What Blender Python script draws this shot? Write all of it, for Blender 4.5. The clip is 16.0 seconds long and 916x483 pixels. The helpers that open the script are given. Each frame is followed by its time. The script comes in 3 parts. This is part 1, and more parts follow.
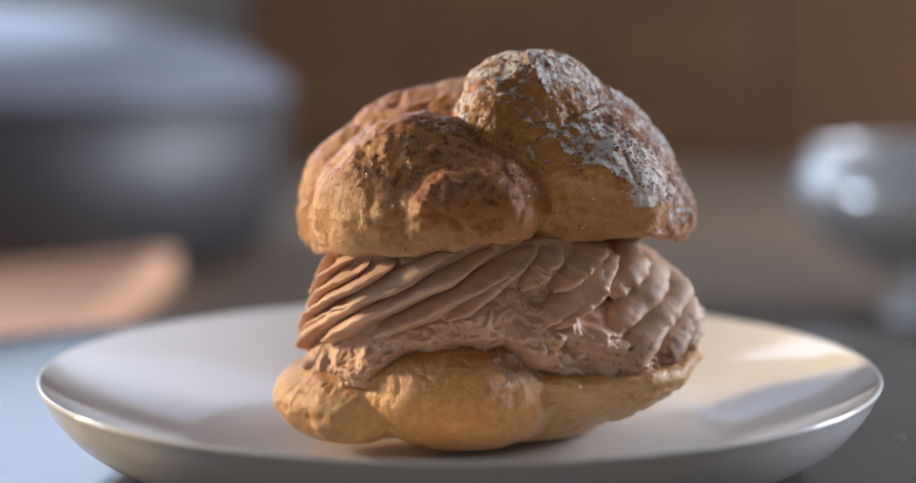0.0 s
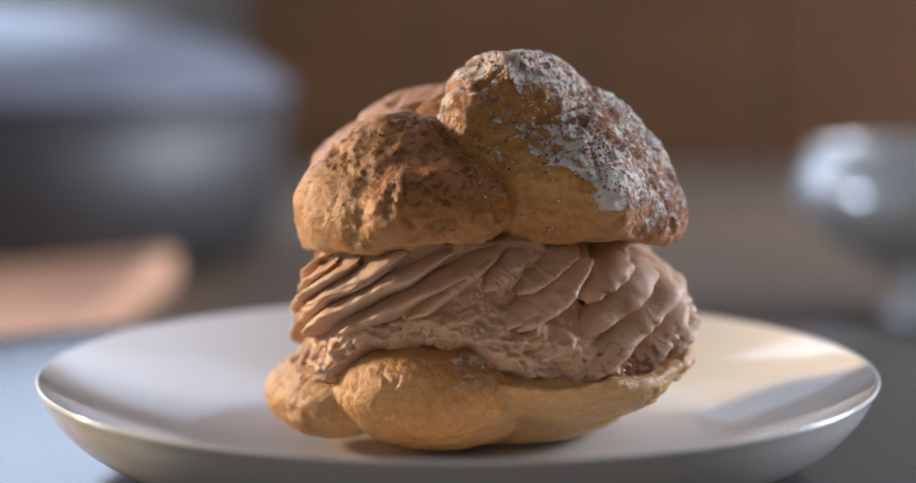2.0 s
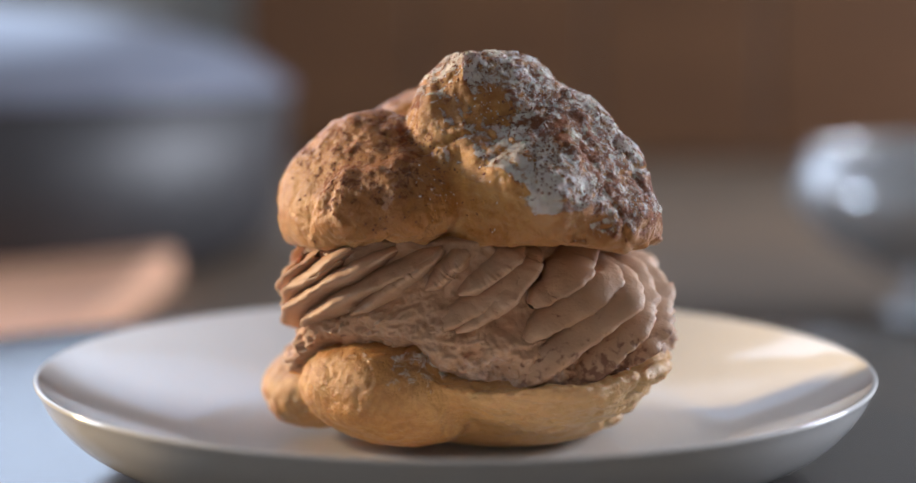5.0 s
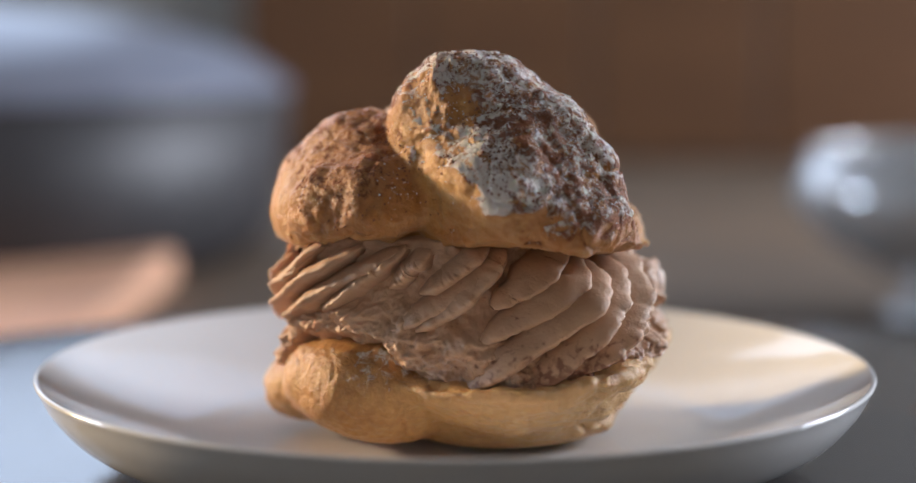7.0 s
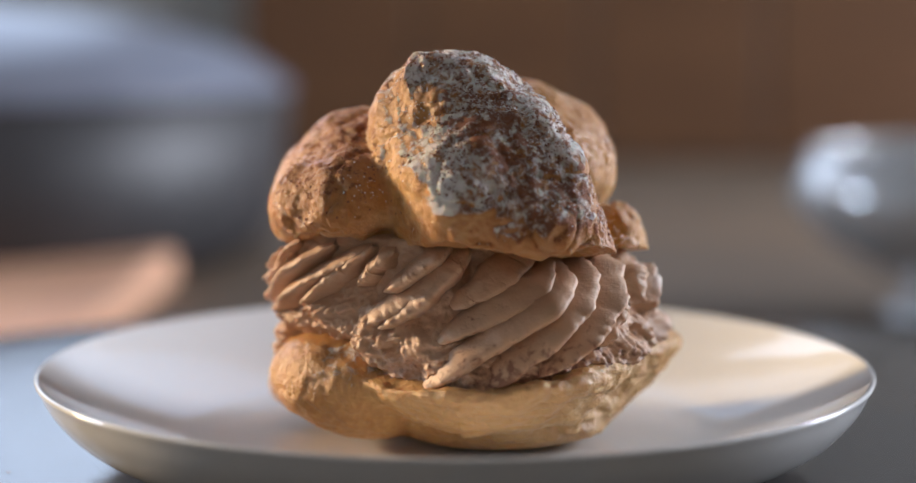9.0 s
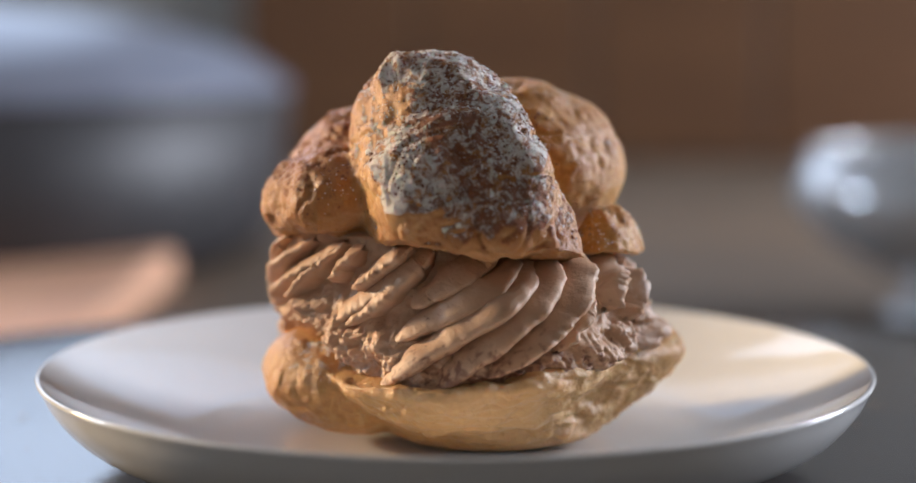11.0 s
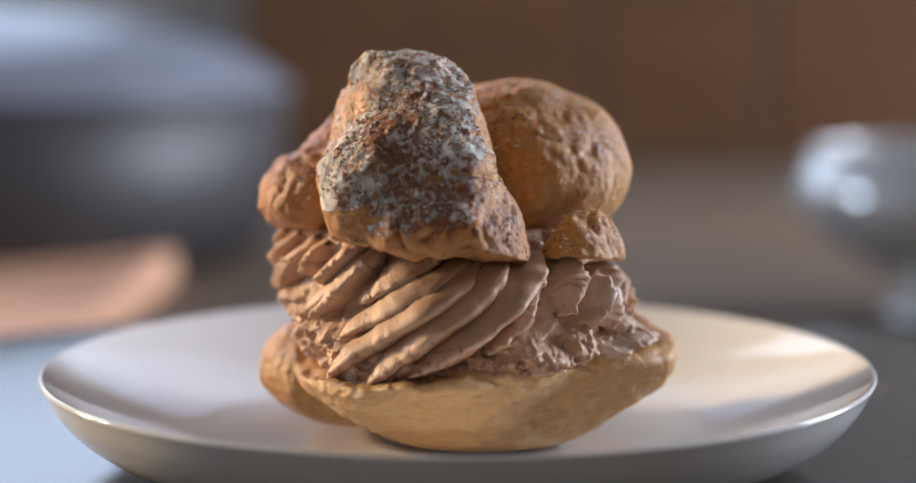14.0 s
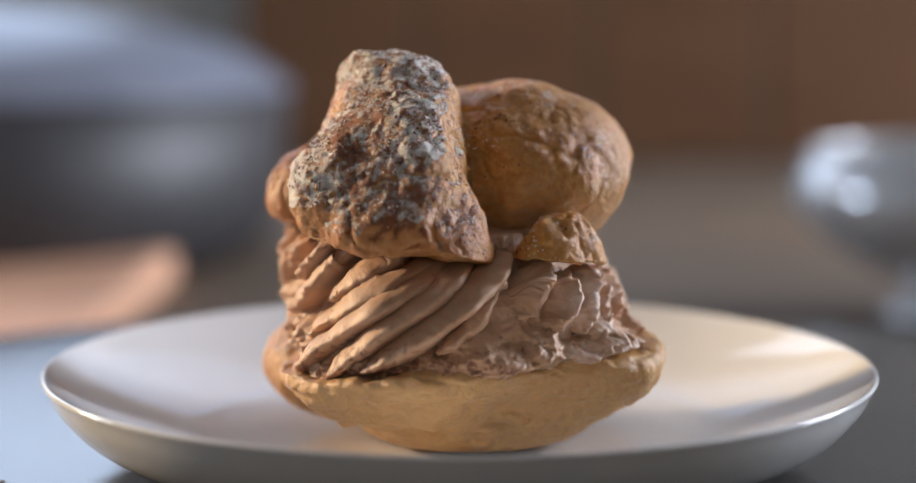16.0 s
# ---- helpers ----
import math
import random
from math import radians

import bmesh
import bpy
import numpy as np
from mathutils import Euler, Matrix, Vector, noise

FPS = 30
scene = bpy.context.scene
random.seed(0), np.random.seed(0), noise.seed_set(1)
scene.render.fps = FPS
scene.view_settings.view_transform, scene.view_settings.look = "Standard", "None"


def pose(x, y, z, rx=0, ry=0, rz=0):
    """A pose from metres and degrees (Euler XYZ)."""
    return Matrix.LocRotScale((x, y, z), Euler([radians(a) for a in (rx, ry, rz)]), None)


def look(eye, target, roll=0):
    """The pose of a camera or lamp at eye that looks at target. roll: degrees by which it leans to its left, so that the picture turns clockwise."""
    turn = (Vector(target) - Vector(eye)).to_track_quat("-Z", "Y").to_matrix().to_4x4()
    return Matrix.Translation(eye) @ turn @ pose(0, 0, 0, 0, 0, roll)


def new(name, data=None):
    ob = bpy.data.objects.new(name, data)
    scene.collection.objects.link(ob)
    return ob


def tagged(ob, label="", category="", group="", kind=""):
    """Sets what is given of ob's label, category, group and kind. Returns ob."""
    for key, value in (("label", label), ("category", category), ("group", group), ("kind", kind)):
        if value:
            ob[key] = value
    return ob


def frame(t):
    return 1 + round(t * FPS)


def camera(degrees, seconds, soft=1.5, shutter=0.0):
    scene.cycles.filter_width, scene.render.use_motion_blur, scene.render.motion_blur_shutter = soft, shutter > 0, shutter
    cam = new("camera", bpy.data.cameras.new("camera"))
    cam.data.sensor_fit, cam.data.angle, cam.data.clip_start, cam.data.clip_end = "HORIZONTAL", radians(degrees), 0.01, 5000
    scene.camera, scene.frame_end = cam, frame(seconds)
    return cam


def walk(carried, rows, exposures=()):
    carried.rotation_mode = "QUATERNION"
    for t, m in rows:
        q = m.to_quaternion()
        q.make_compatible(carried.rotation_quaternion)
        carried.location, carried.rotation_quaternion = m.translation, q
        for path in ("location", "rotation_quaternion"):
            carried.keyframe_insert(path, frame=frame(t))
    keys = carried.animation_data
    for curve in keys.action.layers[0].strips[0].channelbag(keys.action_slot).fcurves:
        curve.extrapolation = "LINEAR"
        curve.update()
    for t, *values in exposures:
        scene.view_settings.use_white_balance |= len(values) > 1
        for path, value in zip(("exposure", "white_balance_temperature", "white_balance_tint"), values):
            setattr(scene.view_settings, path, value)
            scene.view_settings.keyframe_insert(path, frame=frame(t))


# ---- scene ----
cam = camera(27.46, 16.0, soft=1.5)
cam.data.dof.use_dof = True
cam.data.dof.focus_distance = 0.362
cam.data.dof.aperture_fstop = 5.4
EYE = pose(0.00017, -0.3925, 0.0945, 90 - 7.024, 0, 0.344)
walk(cam, [(0, EYE), (16.0, EYE)], [(0, -0.17), (16.0, -0.17)])

# ---- world, sun, window light, added fill lamps ----
world = bpy.data.worlds.new("sky")
scene.world = world
world.use_nodes = True
wn = world.node_tree
sky = wn.nodes.new("ShaderNodeTexSky")
sky.sky_type = "NISHITA"
sky.sun_disc = False
sky.sun_elevation, sky.sun_rotation = radians(13), radians(-64)
wn.links.new(sky.outputs[0], wn.nodes["Background"].inputs[0])
wn.nodes["Background"].inputs[1].default_value = 0.07

sun = new("sun", bpy.data.lights.new("sun", "SUN"))
sun.data.energy, sun.data.angle, sun.data.color = 5.0, radians(6), (1.0, 0.70, 0.38)
sun.matrix_basis = look((-1.92, 0.93, 0.54), (0, 0, 0.05))


def rect_lamp(name, eye, target, w, h, power, colour):
    ob = new(name, bpy.data.lights.new(name, "AREA"))
    ob.data.shape, ob.data.size, ob.data.size_y = "RECTANGLE", w, h
    ob.data.energy, ob.data.color = power, colour
    ob.matrix_basis = look(eye, target)
    return ob


rect_lamp("window_light_north", (-0.78, 1.36, 0.66), (-0.78, 0, 0.66), 1.0, 0.9, 9.6, (0.62, 0.75, 1.0))
rect_lamp("window_light_north_right", (0.07, 1.36, 0.77), (0.07, 0, 0.77), 0.46, 0.74, 1.1, (0.60, 0.73, 1.0))
rect_lamp("window_light_east", (1.63, 0.74, 0.56), (0, 0.30, 0.40), 0.6, 0.8, 54, (0.80, 0.86, 1.0))
rect_lamp("window_light_west", (-2.02, 0.62, 0.62), (0, 0.62, 0.62), 0.30, 0.34, 16, (0.62, 0.77, 1.0))
# Added cool fill from the front left, first meant for the bowl's highlight.
rect_lamp("side_fill_lamp", (-2.02, -0.45, 0.62), (0, -0.45, 0.62), 0.5, 0.7, 1.0, (0.66, 0.80, 1.0))
# Added fill for the front, from an unseen opening behind the camera.
rect_lamp("front_fill_lamp", (-0.4, -2.42, 0.75), (-0.4, 0, 0.75), 1.3, 0.9, 3.4, (1.0, 0.83, 0.68))


# ---- materials ----
def material(name):
    m = bpy.data.materials.new(name)
    m.use_nodes = True
    nt = m.node_tree
    return m, nt, nt.nodes["Principled BSDF"]


def node(nt, kind, **kw):
    n = nt.nodes.new("ShaderNode" + kind)
    for k, v in kw.items():
        n.inputs[k.replace("_", " ")].default_value = v
    return n


def coords(nt, stretch=(1, 1, 1)):
    c = nt.nodes.new("ShaderNodeTexCoord")
    mp = nt.nodes.new("ShaderNodeMapping")
    mp.inputs["Scale"].default_value = stretch
    nt.links.new(c.outputs["Object"], mp.inputs[0])
    return mp.outputs[0]


def noise_node(nt, vec, scale, detail=4, rough=0.6, distort=0.0):
    n = node(nt, "TexNoise", Scale=scale, Detail=detail, Roughness=rough, Distortion=distort)
    nt.links.new(vec, n.inputs["Vector"])
    return n.outputs["Fac"]


def ramp(nt, fac, stops):
    r = nt.nodes.new("ShaderNodeValToRGB")
    e = r.color_ramp.elements
    while len(e) < len(stops):
        e.new(0.5)
    for el, (p, c) in zip(e, stops):
        el.position, el.color = p, (*c, 1)
    nt.links.new(fac, r.inputs[0])
    return r.outputs[0]


def mix(nt, fac, a, b):
    n = nt.nodes.new("ShaderNodeMix")
    n.data_type = "RGBA"
    for s, v in ((n.inputs[0], fac), (n.inputs[6], a), (n.inputs[7], b)):
        if isinstance(v, bpy.types.NodeSocket):
            nt.links.new(v, s)
        else:
            s.default_value = v if not isinstance(v, tuple) else (*v, 1)
    return n.outputs[2]


def calc(nt, op, a, b=0.0, clamp=False):
    n = nt.nodes.new("ShaderNodeMath")
    n.operation, n.use_clamp = op, clamp
    for s, v in zip(n.inputs, (a, b)):
        if isinstance(v, bpy.types.NodeSocket):
            nt.links.new(v, s)
        else:
            s.default_value = v
    return n.outputs[0]


def attribute(nt, name):
    a = nt.nodes.new("ShaderNodeAttribute")
    a.attribute_name = name
    return a.outputs["Fac"]


def bump(nt, bsdf, fac, strength, distance):
    b = node(nt, "Bump", Strength=strength, Distance=distance)
    nt.links.new(fac, b.inputs["Height"])
    nt.links.new(b.outputs[0], bsdf.inputs["Normal"])
    return b


def simple(name, c1, c2, scale=8.0, rough=0.5, metal=0.0, stretch=(1, 1, 1), bumpy=0.0, coat=0.0):
    """A surface of two close tones at two scales, with fine relief."""
    m, nt, b = material(name)
    v = coords(nt, stretch)
    big, fine = noise_node(nt, v, scale, 4), noise_node(nt, v, scale * 12, 3)
    f = calc(nt, "ADD", calc(nt, "MULTIPLY", big, 0.7), calc(nt, "MULTIPLY", fine, 0.3))
    nt.links.new(ramp(nt, f, [(0.35, c1), (0.65, c2)]), b.inputs["Base Color"])
    nt.links.new(calc(nt, "ADD", calc(nt, "MULTIPLY", fine, 0.12), rough - 0.06), b.inputs["Roughness"])
    b.inputs["Metallic"].default_value = metal
    b.inputs["Coat Weight"].default_value = coat
    if bumpy:
        bump(nt, b, f, bumpy, 0.001)
    return m


def choux_material():
    m, nt, b = material("baked_choux")
    v = coords(nt)
    big = noise_node(nt, v, 55, 5, 0.6, 0.6)
    fine = noise_node(nt, v, 620, 5, 0.7)
    crust = ramp(nt, big, [(0.30, (0.72, 0.365, 0.08)), (0.50, (0.63, 0.27, 0.044)), (0.70, (0.41, 0.145, 0.02))])
    flake = ramp(nt, fine, [(0.40, (0.67, 0.39, 0.14)), (0.6, (0.33, 0.125, 0.028))])
    base = mix(nt, 0.45, crust, flake)
    pale = attribute(nt, "torn")
    base = mix(nt, calc(nt, "MULTIPLY", pale, 0.75), base, (0.66, 0.44, 0.225))
    base = mix(nt, calc(nt, "MULTIPLY", attribute(nt, "baked_and_shade"), 0.85, True), base, (0.44, 0.175, 0.05))
    base = mix(nt, calc(nt, "MULTIPLY", attribute(nt, "cocoa"), 0.55, True), base, (0.43, 0.17, 0.048))
    speck = noise_node(nt, v, 900, 4, 0.65, 0.4)
    blot = noise_node(nt, v, 400, 5, 0.66, 0.7)
    veil = noise_node(nt, v, 420, 6, 0.72, 0.5)
    # The sugar value also holds the dome's painted gloss.
    sugar, cocoa = attribute(nt, "sugar"), attribute(nt, "cocoa")
    sm = calc(nt, "MULTIPLY", calc(nt, "SUBTRACT", calc(nt, "ADD", sugar, calc(nt, "MULTIPLY", veil, 1.1)), 1.0), 8.0, True)
    base = mix(nt, calc(nt, "MULTIPLY", sm, 0.9), base, (0.84, 0.80, 0.76))
    blots = calc(nt, "ADD", calc(nt, "MULTIPLY", blot, 1.0), calc(nt, "MULTIPLY", speck, 0.5))
    cm = calc(nt, "MULTIPLY", calc(nt, "SUBTRACT", calc(nt, "ADD", cocoa, calc(nt, "MULTIPLY", blots, 1.5)), 1.72), 8.0, True)
    base = mix(nt, calc(nt, "MULTIPLY", cm, 0.9), base, (0.29, 0.095, 0.038))
    nt.links.new(base, b.inputs["Base Color"])
    nt.links.new(calc(nt, "ADD", calc(nt, "MULTIPLY", calc(nt, "MAXIMUM", sm, cm), 0.48), 0.33, True), b.inputs["Roughness"])
    b.inputs["Subsurface Weight"].default_value = 0.25
    b.inputs["Subsurface Radius"].default_value = (1.0, 0.5, 0.25)
    b.inputs["Subsurface Scale"].default_value = 0.0025
    grit = noise_node(nt, v, 1700, 3, 0.6)
    h = calc(nt, "ADD", calc(nt, "ADD", calc(nt, "MULTIPLY", fine, 0.6), calc(nt, "MULTIPLY", grit, 0.32)), calc(nt, "ADD", calc(nt, "MULTIPLY", sm, 0.35), calc(nt, "MULTIPLY", cm, 0.45)))
    bump(nt, b, h, 0.95, 0.0009)
    return m


def cream_material():
    m, nt, b = material("chestnut_cream")
    v = coords(nt)
    big, fine = noise_node(nt, v, 60, 4), noise_node(nt, v, 500, 4, 0.6)
    base = ramp(nt, big, [(0.35, (0.49, 0.30, 0.185)), (0.65, (0.57, 0.36, 0.235))])
    dots = noise_node(nt, v, 620, 3, 0.5, 0.3)
    cocoa = attribute(nt, "cocoa")
    cm = calc(nt, "MULTIPLY", calc(nt, "SUBTRACT", calc(nt, "ADD", cocoa, dots), 1.02), 6.0, True)
    base = mix(nt, calc(nt, "MULTIPLY", cm, 0.8), base, (0.16, 0.055, 0.03))
    veil = noise_node(nt, v, 210, 5, 0.7)
    # The sugar value also carries the painted glint on the cream's right side.
    sm = calc(nt, "MULTIPLY", calc(nt, "SUBTRACT", calc(nt, "ADD", attribute(nt, "sugar"), veil), 1.0), 3.0, True)
    base = mix(nt, calc(nt, "MULTIPLY", sm, 0.75), base, (0.78, 0.70, 0.66))
    nt.links.new(base, b.inputs["Base Color"])
    b.inputs["Roughness"].default_value = 0.55
    b.inputs["Subsurface Weight"].default_value = 0.2
    b.inputs["Subsurface Radius"].default_value = (1.0, 0.6, 0.4)
    b.inputs["Subsurface Scale"].default_value = 0.002
    grit = noise_node(nt, v, 1500, 3, 0.6)
    bump(nt, b, calc(nt, "ADD", calc(nt, "MULTIPLY", fine, 0.6), calc(nt, "MULTIPLY", grit, 0.3)), 0.6, 0.0006)
    return m


CHOUX, CREAM = choux_material(), cream_material()
PORCELAIN = simple("white_porcelain", (0.73, 0.73, 0.725), (0.77, 0.77, 0.765), 30, 0.09)
SLATE = simple("brushed_stone", (0.024, 0.022, 0.021), (0.038, 0.035, 0.033), 45, 0.16, bumpy=0.12)
SLATE.node_tree.nodes["Principled BSDF"].inputs["Specular IOR Level"].default_value = 0.4
COUNTER = simple("dark_counter", (0.125, 0.085, 0.055), (0.175, 0.125, 0.085), 14, 0.6)
WOOD = simple("brown_wood", (0.115, 0.050, 0.020), (0.16, 0.072, 0.029), 5, 0.5, stretch=(1, 1, 6))
# This orange carries the warm glow over the counter.
GLOW_BOARD = simple("glow_toned_board", (0.86, 0.45, 0.27), (0.92, 0.54, 0.35), 9, 0.45, stretch=(5, 1, 1))
PLASTER = simple("grey_plaster", (0.30, 0.29, 0.27), (0.36, 0.35, 0.33), 5, 0.85)
GLAZE = simple("white_glaze", (0.60, 0.60, 0.60), (0.67, 0.67, 0.67), 20, 0.17, metal=0.25)
GLAZE.node_tree.nodes["Principled BSDF"].inputs["Specular IOR Level"].default_value = 1.0
ENAMEL = simple("pale_enamel", (0.17, 0.18, 0.23), (0.215, 0.225, 0.28), 20, 0.36)
IRON = simple("dark_enamel", (0.03, 0.028, 0.03), (0.045, 0.043, 0.046), 20, 0.5)
FLOOR = simple("floor_tile", (0.30, 0.26, 0.22), (0.36, 0.31, 0.27), 4, 0.5)
SUGAR = simple("icing_sugar", (0.80, 0.77, 0.75), (0.86, 0.84, 0.82), 300, 0.8)
COCOA = simple("cocoa", (0.21, 0.085, 0.046), (0.30, 0.135, 0.08), 300, 0.85)
CRUMB = simple("pastry_crumb", (0.62, 0.38, 0.15), (0.70, 0.46, 0.22), 300, 0.7)
FRAME = simple("painted_frame", (0.66, 0.65, 0.62), (0.72, 0.71, 0.68), 20, 0.5)


# ---- mesh tools ----
def link_mesh(name, me, mat, parent=None, label=""):
    me.materials.append(mat)
    ob = new(name, me)
    if parent:
        ob.parent = parent
    return tagged(ob, label)


def part(name, bm, mat, parent=None, label="", smooth=False):
    me = bpy.data.meshes.new(name)
    bmesh.ops.recalc_face_normals(bm, faces=bm.faces[:])
    bm.to_mesh(me)
    bm.free()
    if smooth:
        me.shade_smooth()
    return link_mesh(name, me, mat, parent, label)


def box(x0, x1, y0, y1, z0, z1, bevel=0.0):
    bm = bmesh.new()
    bmesh.ops.create_cube(bm, size=1.0)
    for v in bm.verts:
        v.co = ((x0 + x1) / 2 + v.co.x * (x1 - x0), (y0 + y1) / 2 + v.co.y * (y1 - y0), (z0 + z1) / 2 + v.co.z * (z1 - z0))
    if bevel:
        bmesh.ops.bevel(bm, geom=bm.edges[:], offset=bevel, segments=2, profile=0.5, affect="EDGES")
    return bm


def turned(profile, steps=96):
    """A turned solid from rows of (radius, height)."""
    bm = bmesh.new()
    rings = []
    for r, z in profile:
        if r < 1e-6:
            rings.append([bm.verts.new((0, 0, z))])
        else:
            rings.append([bm.verts.new((r * math.cos(2 * math.pi * i / steps), r * math.sin(2 * math.pi * i / steps), z)) for i in range(steps)])
    for a, b in zip(rings, rings[1:]):
        for i in range(steps):
            j = (i + 1) % steps
            f = [a[i % len(a)], a[j % len(a)], b[j % len(b)], b[i % len(b)]]
            f = [v for k, v in enumerate(f) if v not in f[:k]]
            if len(f) > 2:
                bm.faces.new(f)
    return bm


def rounded(points, n=6):
    """A smooth line through the points (Catmull-Rom)."""
    out = []
    for i in range(len(points) - 1):
        p = [Vector(points[max(0, min(len(points) - 1, i + k))]) for k in (-1, 0, 1, 2)]
        for s in range(n):
            t = s / n
            out.append(0.5 * (2 * p[1] + (p[2] - p[0]) * t + (2 * p[0] - 5 * p[1] + 4 * p[2] - p[3]) * t ** 2 + (3 * p[1] - p[0] - 3 * p[2] + p[3]) * t ** 3))
    return [tuple(v) for v in out] + [tuple(points[-1])]


def lattice(i, j, k, seed):
    h = (i * 374761393 + j * 668265263 + k * 2147483647 + seed * 974634541) & 0xFFFFFFFF
    h = ((h ^ (h >> 13)) * 1274126177) & 0xFFFFFFFF
    return ((h ^ (h >> 16)) & 0xFFFF).astype(np.float32) / 32767.5 - 1


TILT = np.array(Euler((0.6, 1.1, 0.4)).to_matrix())


def grain(p, size, seed=0):
    """Smooth noise from -1 to 1, with features of that size, at rows of points."""
    q = np.asarray(p) @ TILT / size + 1000 + seed * 0.37
    b = np.floor(q).astype(np.int64)
    f = (q - b).astype(np.float32)
    f = f * f * f * (f * (f * 6 - 15) + 10)
    out = 0
    for dx in (0, 1):
        for dy in (0, 1):
            for dz in (0, 1):
                w = abs(1 - dx - f[:, 0]) * abs(1 - dy - f[:, 1]) * abs(1 - dz - f[:, 2])
                out = out + w * lattice(b[:, 0] + dx, b[:, 1] + dy, b[:, 2] + dz, seed)
    return out


def fractal(p, size, seed=0, octaves=3, fall=0.5):
    return sum(grain(p, size / 2 ** o, seed + o) * fall ** o for o in range(octaves))


def nets(f, low, h):
    """The zero surface of a grid of values as points and quads (surface nets)."""
    s = f < 0
    nx, ny, nz = f.shape
    count = np.zeros((nx - 1, ny - 1, nz - 1), np.int8)
    for c in range(8):
        i, j, k = c & 1, c >> 1 & 1, c >> 2
        count += s[i:nx - 1 + i, j:ny - 1 + j, k:nz - 1 + k]
    mixed = (count > 0) & (count < 8)
    idx = np.full(count.shape, -1, np.int64)
    cells = np.argwhere(mixed)
    idx[mixed] = np.arange(len(cells))
    total, hits = np.zeros((len(cells), 3)), np.zeros(len(cells))
    for axis in range(3):
        for c in range(4):
            o = np.zeros(3, int)
            o[(axis + 1) % 3], o[(axis + 2) % 3] = c & 1, c >> 1
            a, b = cells + o, cells + o
            b = b.copy()
            b[:, axis] += 1
            fa, fb = f[tuple(a.T)], f[tuple(b.T)]
            cross = (fa < 0) != (fb < 0)
            t = np.where(cross, fa / np.where(cross, fa - fb, 1), 0)
            p = a + 0.0
            p[:, axis] += t
            total += np.where(cross[:, None], p, 0)
            hits += cross
    verts = total / hits[:, None] * h + np.array(low)
    quads = []
    for axis in range(3):
        u, v = (axis + 1) % 3, (axis + 2) % 3
        a = np.take(s, range(f.shape[axis] - 1), axis)
        b = np.take(s, range(1, f.shape[axis]), axis)
        e = np.argwhere(a != b)
        e = e[(e[:, u] > 0) & (e[:, v] > 0) & (e[:, u] < f.shape[u] - 1) & (e[:, v] < f.shape[v] - 1)]
        flip = b[tuple(e.T)]
        ring = []
        for du, dv in ((1, 1), (0, 1), (0, 0), (1, 0)):
            c = e.copy()
            c[:, u] -= du
            c[:, v] -= dv
            ring.append(idx[tuple(c.T)])
        q = np.stack(ring, 1)
        q[flip] = q[flip][:, ::-1]
        quads.append(q)
    return verts, np.concatenate(quads)


def mesh_of(name, verts, quads):
    me = bpy.data.meshes.new(name)
    me.vertices.add(len(verts))
    me.vertices.foreach_set("co", np.asarray(verts, np.float32).ravel())
    me.loops.add(quads.size)
    me.loops.foreach_set("vertex_index", quads.astype(np.int32).ravel())
    me.polygons.add(len(quads))
    me.polygons.foreach_set("loop_start", np.arange(0, quads.size, 4, dtype=np.int32))
    me.update(calc_edges=True)
    me.validate()
    me.shade_smooth()
    return me


def normals(me):
    n = np.zeros(len(me.vertices) * 3, np.float32)
    me.vertices.foreach_get("normal", n)
    return n.reshape(-1, 3)


def points_of(me):
    n = np.zeros(len(me.vertices) * 3, np.float32)
    me.vertices.foreach_get("co", n)
    return n.reshape(-1, 3)


def set_points(me, p):
    me.vertices.foreach_set("co", p.astype(np.float32).ravel())
    me.update()


def set_value(me, name, values):
    a = me.attributes.new(name, "FLOAT", "POINT")
    a.data.foreach_set("value", np.clip(values, 0, 1).astype(np.float32))


def lobe(g, az, r, z, radial, around, tall, tilt=0.0):
    """The distance to an egg-shaped lobe, in mm, at azimuth az and radius r; tilt leans its outer end down."""
    a, b = radians(az), radians(tilt)
    x, y, w = g[0] - r * math.cos(a), g[1] - r * math.sin(a), g[2] - z
    u, t = x * math.cos(a) + y * math.sin(a), y * math.cos(a) - x * math.sin(a)
    u, w = u * math.cos(b) - w * math.sin(b), u * math.sin(b) + w * math.cos(b)
    k0 = np.sqrt((u / radial) ** 2 + (t / around) ** 2 + (w / tall) ** 2)
    k1 = np.sqrt((u / radial ** 2) ** 2 + (t / around ** 2) ** 2 + (w / tall ** 2) ** 2)
    return k0 * (k0 - 1) / np.maximum(k1, 1e-4)


def blend(a, b, k):
    h = np.maximum(k - np.abs(a - b), 0) / k
    return np.minimum(a, b) - h * h * k * 0.25


def cut(a, b, k):
    return -blend(-a, -b, k)


def grid(low, high, h):
    ax = [np.arange(l, m, h, dtype=np.float32) for l, m in zip(low, high)]
    return np.meshgrid(*ax, indexing="ij")


def near(az, centre, width):
    """1 at that azimuth, falling to 0 at that many degrees from it."""
    d = np.abs((az - centre + 180) % 360 - 180) / width
    return np.clip(1 - d, 0, 1) ** 2 * (3 - 2 * np.clip(1 - d, 0, 1))


def azimuth(p):
    return np.degrees(np.arctan2(p[:, 1], p[:, 0])) % 360


